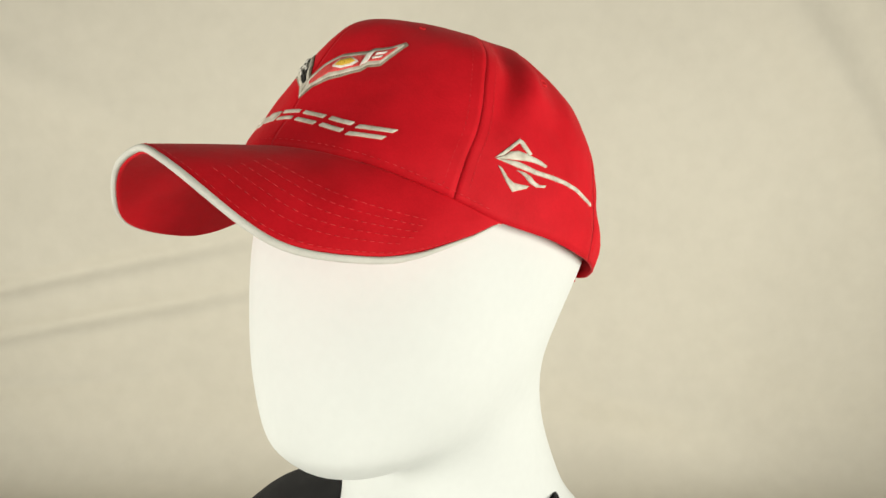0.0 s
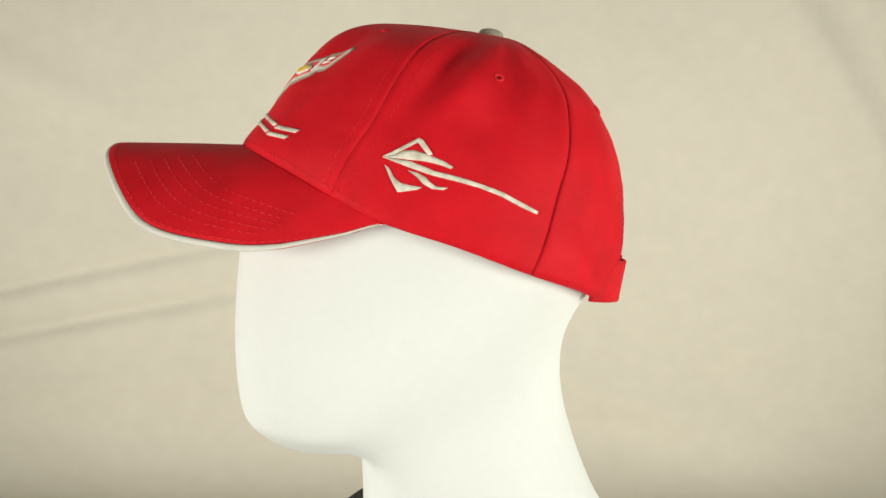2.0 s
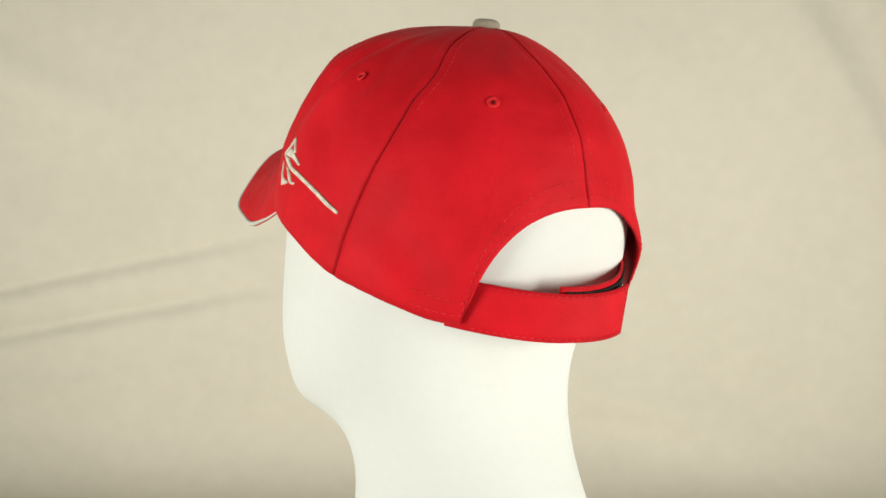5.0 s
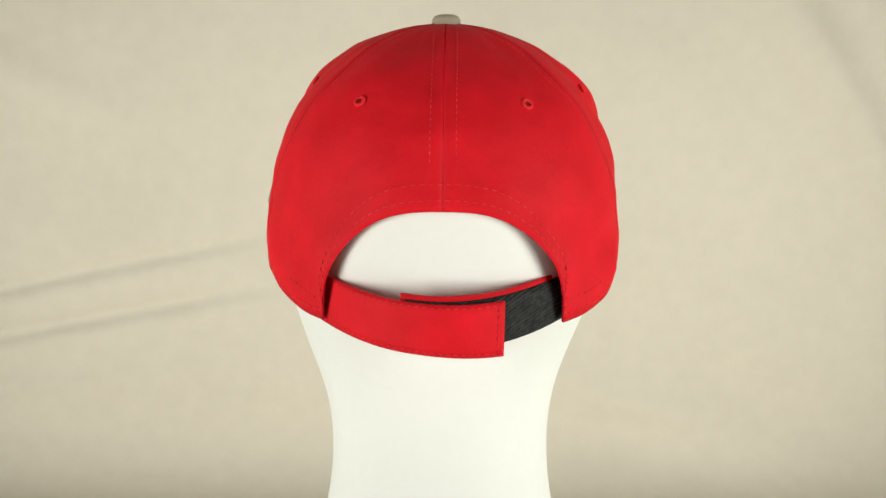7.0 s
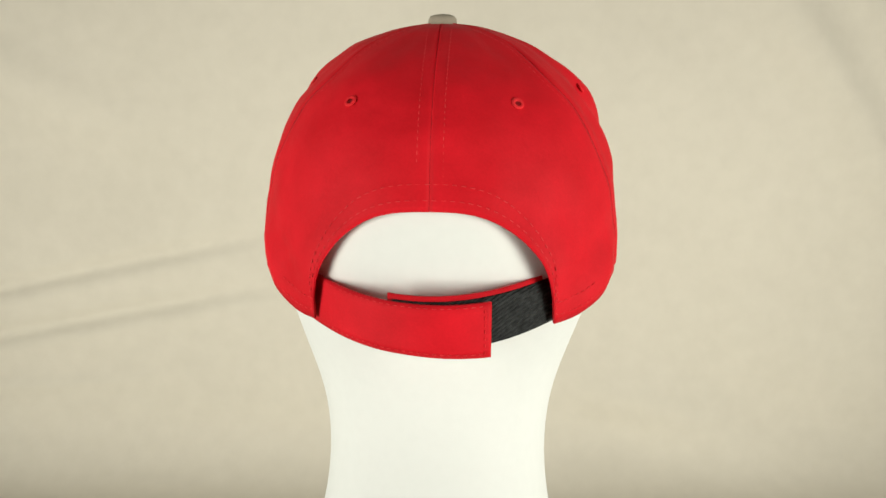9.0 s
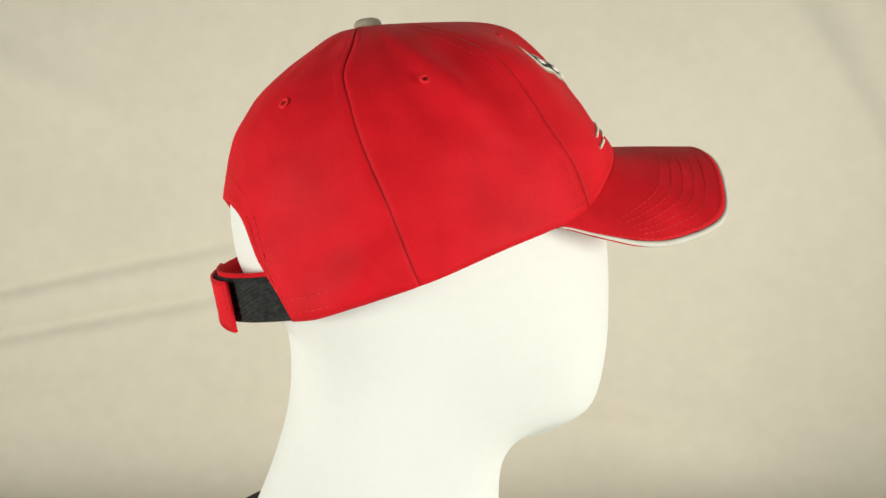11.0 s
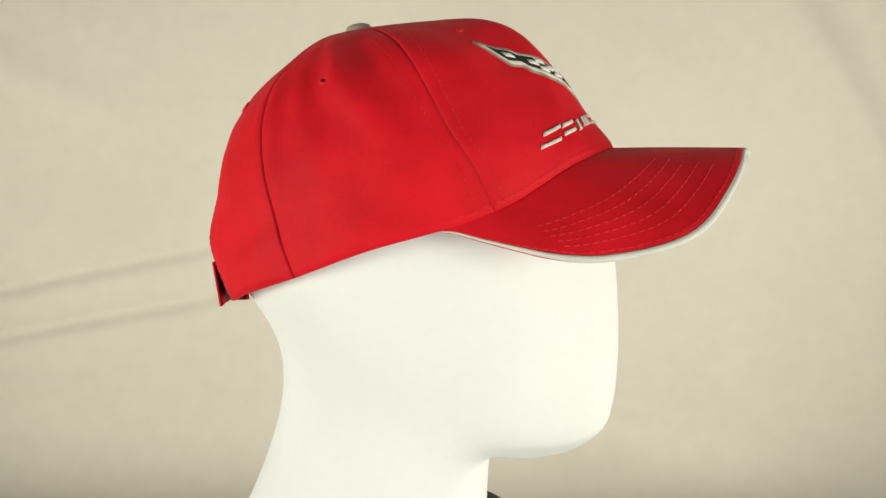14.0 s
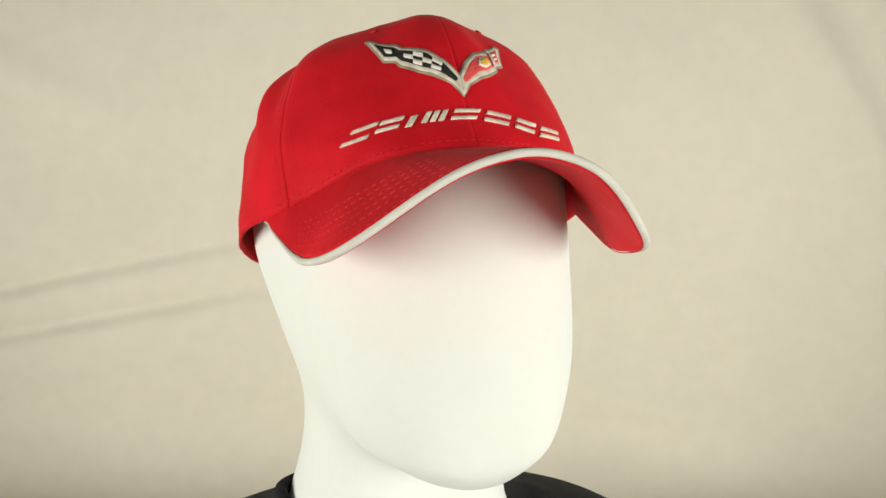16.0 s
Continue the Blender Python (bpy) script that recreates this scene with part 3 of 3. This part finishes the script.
def patch(name, outline, mat, parent, to_crown, rise=0.0011, label="", cell=0.0016, base=0.0):
    """A padded shape: outline in the plane of to_crown, laid on the crown."""
    bm = bmesh.new()
    f = bm.faces.new([bm.verts.new((a, b, 0)) for a, b in outline])
    if f.normal.z < 0:
        f.normal_flip()
    bmesh.ops.triangulate(bm, faces=bm.faces[:])
    for _ in range(4):
        longest = [e for e in bm.edges if e.calc_length() > cell]
        if not longest:
            break
        bmesh.ops.subdivide_edges(bm, edges=longest, cuts=1)
        bmesh.ops.triangulate(bm, faces=[f for f in bm.faces if len(f.verts) > 3])
    rimset = {v for v in bm.verts if v.is_boundary}
    skirt = {}
    lift = {}
    for v in bm.verts:
        lift[v] = base + (rise * 0.75 if v in rimset else rise)
    loops = [e for e in bm.edges if e.is_boundary]
    flat = {v: tuple(v.co) for v in bm.verts}
    for v in rimset:
        nv = bm.verts.new(v.co)
        skirt[v] = nv
        flat[nv] = flat[v]
        lift[nv] = base - 0.0006
    for e in loops:
        a, b = e.verts
        bm.faces.new((a, b, skirt[b], skirt[a]))
    for v, c in flat.items():
        th, w = to_crown(c[0], c[1])
        v.co = crown(th, w, lift[v])
    bmesh.ops.recalc_face_normals(bm, faces=bm.faces)
    return part(name, bm, mat, parent, label)


def mm(points, flip=1):
    return [(flip * a / 1000, b / 1000) for a, b in points]


def emb(points, flip=1):
    """The flag on one side is a little shorter, the other a little higher at its tip."""
    wide, lift = (1.005, 0.0028) if flip > 0 else (0.955, 0.0)
    return [(wide * x, w + 0.0008 + lift * abs(x) / 0.035) for x, w in mm(points, flip)]


# front emblem: two swept flags that meet in a point
RIM = [(0, 7.5), (-4.8, 13.8), (-12.4, 17.8), (-18.0, 19.7), (-25.6, 24.3), (-27.0, 27.4), (-32.0, 28.6), (-35.2, 40.2), (-33, 42), (-23.2, 38.4), (-21.6, 36), (-11, 32), (-4.4, 26.2), (0, 19.4)]
SILV = [(0, 8.3), (-3.8, 14), (-11.8, 19.0), (-17.6, 20.9), (-24.8, 25.3), (-26.4, 28.4), (-31.2, 29.6), (-34, 40), (-32.6, 41), (-23.8, 37.4), (-22.2, 35), (-11.4, 31), (-5, 25.4), (0, 17.8)]
FIELD = [(-1.6, 14.4), (-10.8, 20.9), (-16.6, 22.6), (-23.8, 27.0), (-25.4, 29.9), (-30.0, 31.0), (-32.2, 39.2), (-24.6, 36), (-22.8, 33.6), (-12, 29.8), (-5.8, 24.2), (-1.2, 17.4)]
emblem = patch("emblem", emb(RIM[:-1]) + emb(RIM[::-1][:-1], -1), TAUPE, cap, front_map, 0.0005, "embroidered crossed-flag emblem with a taupe rim")
for flip in (1, -1):
    patch("flag_border", emb(SILV, flip), SILVER, emblem, front_map, 0.0008, "silver embroidered border")
    patch("flag_field", [(x * 1.02, y + 0.0002 + (y - 0.028) * 0.05) for x, y in emb(FIELD, flip)], BLACK_THREAD if flip > 0 else CORAL_THREAD, emblem, front_map, 0.0010,
          "black flag field" if flip > 0 else "coral red flag field")


def on_flag(s, v, flip=1):
    """A place on a flag: s along it from the outer end, v across it."""
    lo = ([0, 0.14, 0.28, 0.34, 0.60, 0.80, 1], [-30.9, -27.8, -25.4, -23.8, -16.6, -10.8, -4.0], [32.0, 30.5, 29.9, 27.0, 22.6, 20.9, 16.6])
    hi = ([0, 0.14, 0.28, 0.34, 0.60, 0.80, 1], [-31.9, -28.2, -24.6, -22.8, -14.4, -8.6, -3.2], [39.0, 37.6, 36, 33.6, 30.6, 26.8, 20.0])
    a = np.interp(s, lo[0], lo[1]), np.interp(s, lo[0], lo[2])
    b = np.interp(s, hi[0], hi[1]), np.interp(s, hi[0], hi[2])
    return emb([(a[0] + (b[0] - a[0]) * v, a[1] + (b[1] - a[1]) * v)], flip)[0]


CHECKS = [(0.08, 0.20, 0.34, 0.70)]
for col in range(4):
    for row in range(3):
        if (col + row) % 2:
            CHECKS.append((0.37 + 0.125 * col, 0.495 + 0.125 * col, 0.06 + 0.29 * row, 0.35 + 0.29 * row))
for s0, s1, v0, v1 in CHECKS:
    patch("check", [on_flag(s0, v0), on_flag(s1, v0), on_flag(s1, v1), on_flag(s0, v1)], WHITE_THREAD, emblem, front_map, 0.0012, "white embroidered check", base=0.0006)
patch("gold_patch", [on_flag(s, v, -1) for s, v in ((0.40, 0.45), (0.45, 0.18), (0.60, 0.14), (0.74, 0.42), (0.66, 0.82), (0.50, 0.86))], WHITE_THREAD, emblem, front_map, 0.0012, "pale thread outline", base=0.0006)
patch("gold_patch", [on_flag(s, v, -1) for s, v in ((0.43, 0.46), (0.48, 0.27), (0.59, 0.23), (0.70, 0.43), (0.64, 0.72), (0.51, 0.76))], GOLD_THREAD, emblem, front_map, 0.0014, "gold embroidered lozenge", base=0.0008)
patch("flag_bar", [on_flag(s, v, -1) for s, v in ((0.28, 0.0), (0.34, 0.0), (0.34, 1.0), (0.28, 1.0))], WHITE_THREAD, emblem, front_map, 0.0012, "white dividing bar", base=0.0006)
for v in (0.25, 0.6):
    patch("flag_bar", [on_flag(s, w, -1) for s, w in ((0.07, v), (0.22, v), (0.22, v + 0.16), (0.07, v + 0.16))], WHITE_THREAD, emblem, front_map, 0.0012, "", base=0.0006)


# a row of slanted silver bars under the emblem
BARS = {
    "wide": ((0.04, 0.76, 1.0, 1.0), (-0.04, 0.0, 0.9, 0.24)),
    "split": ((0.0, 0.68, 1.0, 1.0), (0.0, 0.0, 1.0, 0.30)),
    "post": ((0.15, 0.0, 0.70, 1.0),),
    "slats": ((0.0, 0.0, 0.24, 1.0), (0.38, 0.0, 0.62, 1.0), (0.76, 0.0, 1.0, 1.0)),
    "open": ((0.0, 0.70, 0.92, 1.0), (0.0, 0.0, 0.9, 0.30)),
}
for kind, x0, w0, x1, w1, h in (("wide", -52, -15, -41, -11.0, 7.6), ("split", -39, -9.4, -30, -7.0, 5.8), ("post", -28, -7.2, -23, -6.0, 5.4),
                                ("slats", -20.6, -5.0, -11.4, -4.0, 5.2), ("open", -8.4, -3.6, 4.0, -3.7, 5.0), ("open", 6.0, -4.4, 18.5, -7.0, 5.2),
                                ("open", 20.6, -7.2, 32.0, -10.6, 5.0), ("split", 33.5, -11.6, 46.5, -13.8, 5.0)):
    for a0, b0, a1, b1 in BARS[kind]:
        quad = []
        for a, b in ((a0, b0), (a1, b0), (a1, b1), (a0, b1)):
            x = x0 + (x1 - x0) * a + 0.62 * h * b
            rise = 1.0 + (1.6 if x < 0 else 2.4) * (x / 46) ** 2
            quad.append((1.04 * x / 1000, (w0 + rise + (w1 - w0) * a + h * b) / 1000))
        patch("embroidered_bar", quad, SILVER, cap, front_map, 0.0008, "slanted silver embroidered bar", 0.0014)

# side emblem: a swept dart of five silver shapes
DART = {
    "dart_frame": [(-30.2, -11.4), (-15.3, -0.9), (-13.4, -1.6), (-8.6, -7.2), (-10.4, -8.2), (-15.6, -2.9), (-25.4, -9.8)],
    "dart_wing": [(-29.5, -11.6), (-24.6, -9.6), (-21.5, -7.6), (-17.1, -6.6), (-13.1, -7.3), (-7.2, -8.6), (-2.3, -10.0), (0.9, -11.5), (0, -12.5), (-4.7, -11.5), (-9.5, -10.9), (-12.6, -10.8), (-17.9, -11.0)],
    "dart_tail": [(-30.2, -11.7), (-17.8, -11.7), (-6.9, -14.5), (3.5, -15.5), (14, -17.2), (24.6, -19.6), (34.2, -23), (42.3, -26), (42.1, -27.4), (33.6, -25), (24.3, -21.6), (13.7, -19.1), (2.7, -17.6), (-8, -16.5), (-18.7, -14.4)],
    "dart_fin": [(-29, -14.9), (-27.3, -15.6), (-24.3, -19.8), (-21, -22), (-16.3, -22.3), (-11.7, -22.4), (-13.5, -23.8), (-21.9, -26.2), (-24.8, -22.3)],
    "dart_barb": [(-18.8, -15.8), (-14.5, -16.3), (-10.6, -17.8), (-8.3, -19.8), (-5.5, -21.2), (-0.4, -21), (-2.1, -22.3), (-7.2, -22.5), (-11.5, -20.8), (-14.5, -18.1)],
}
dart = patch("side_emblem", mm(DART.pop("dart_tail")), SILVER, cap, side_map, 0.0008, "silver embroidered dart emblem with a long tail", 0.0018)
for name, pts in DART.items():
    patch(name, mm(pts), SILVER, dart, side_map, 0.0007, "", 0.0018)


# ---- the turntable: bust, shirt and cap turn together ----
TURN = [(0.0, -40.4), (0.1, -43.0), (0.2, -45.4), (0.3, -48.7), (0.5, -55.7), (0.7, -62.6), (0.9, -68.8), (1.0, -71.1), (1.1, -75.6),
        (1.2, -77.6), (1.3, -78.6), (1.5, -78.8), (2.0, -80.0), (3.0, -80.1), (3.1, -81.0), (3.2, -82.2), (3.3, -84.6), (3.5, -89.1),
        (3.7, -96.1), (5.8, -162.6), (6.0, -166.2), (6.3, -173.5), (6.5, -177.2), (6.7, -179.6), (7.0, -180.9), (7.5, -183.4), (8.0, -183.0),
        (8.5, -182.1), (9.0, -183.8), (9.1, -185.4), (9.3, -189.7), (9.5, -196.0), (9.7, -203.0), (11.4, -266.0), (11.6, -273.0), (11.8, -275.6),
        (12.0, -276.1), (12.5, -276.5), (13.0, -276.3), (13.5, -277.2), (13.8, -279.8), (14.0, -284.2), (14.2, -290.0), (14.5, -300.9),
        (14.7, -308.4), (15.0, -318.2), (15.2, -322.0), (15.5, -327.1), (16.0, -341.1)]


def motions():
    rows = [(t, pose(AXIS_X, 0, EYE_Z, 0, 0, a) @ Matrix.Translation((0.0096, 0, 0)).inverted()) for t, a in TURN]
    for ob in (bust, tee, cap):
        walk(ob, rows)


motions()
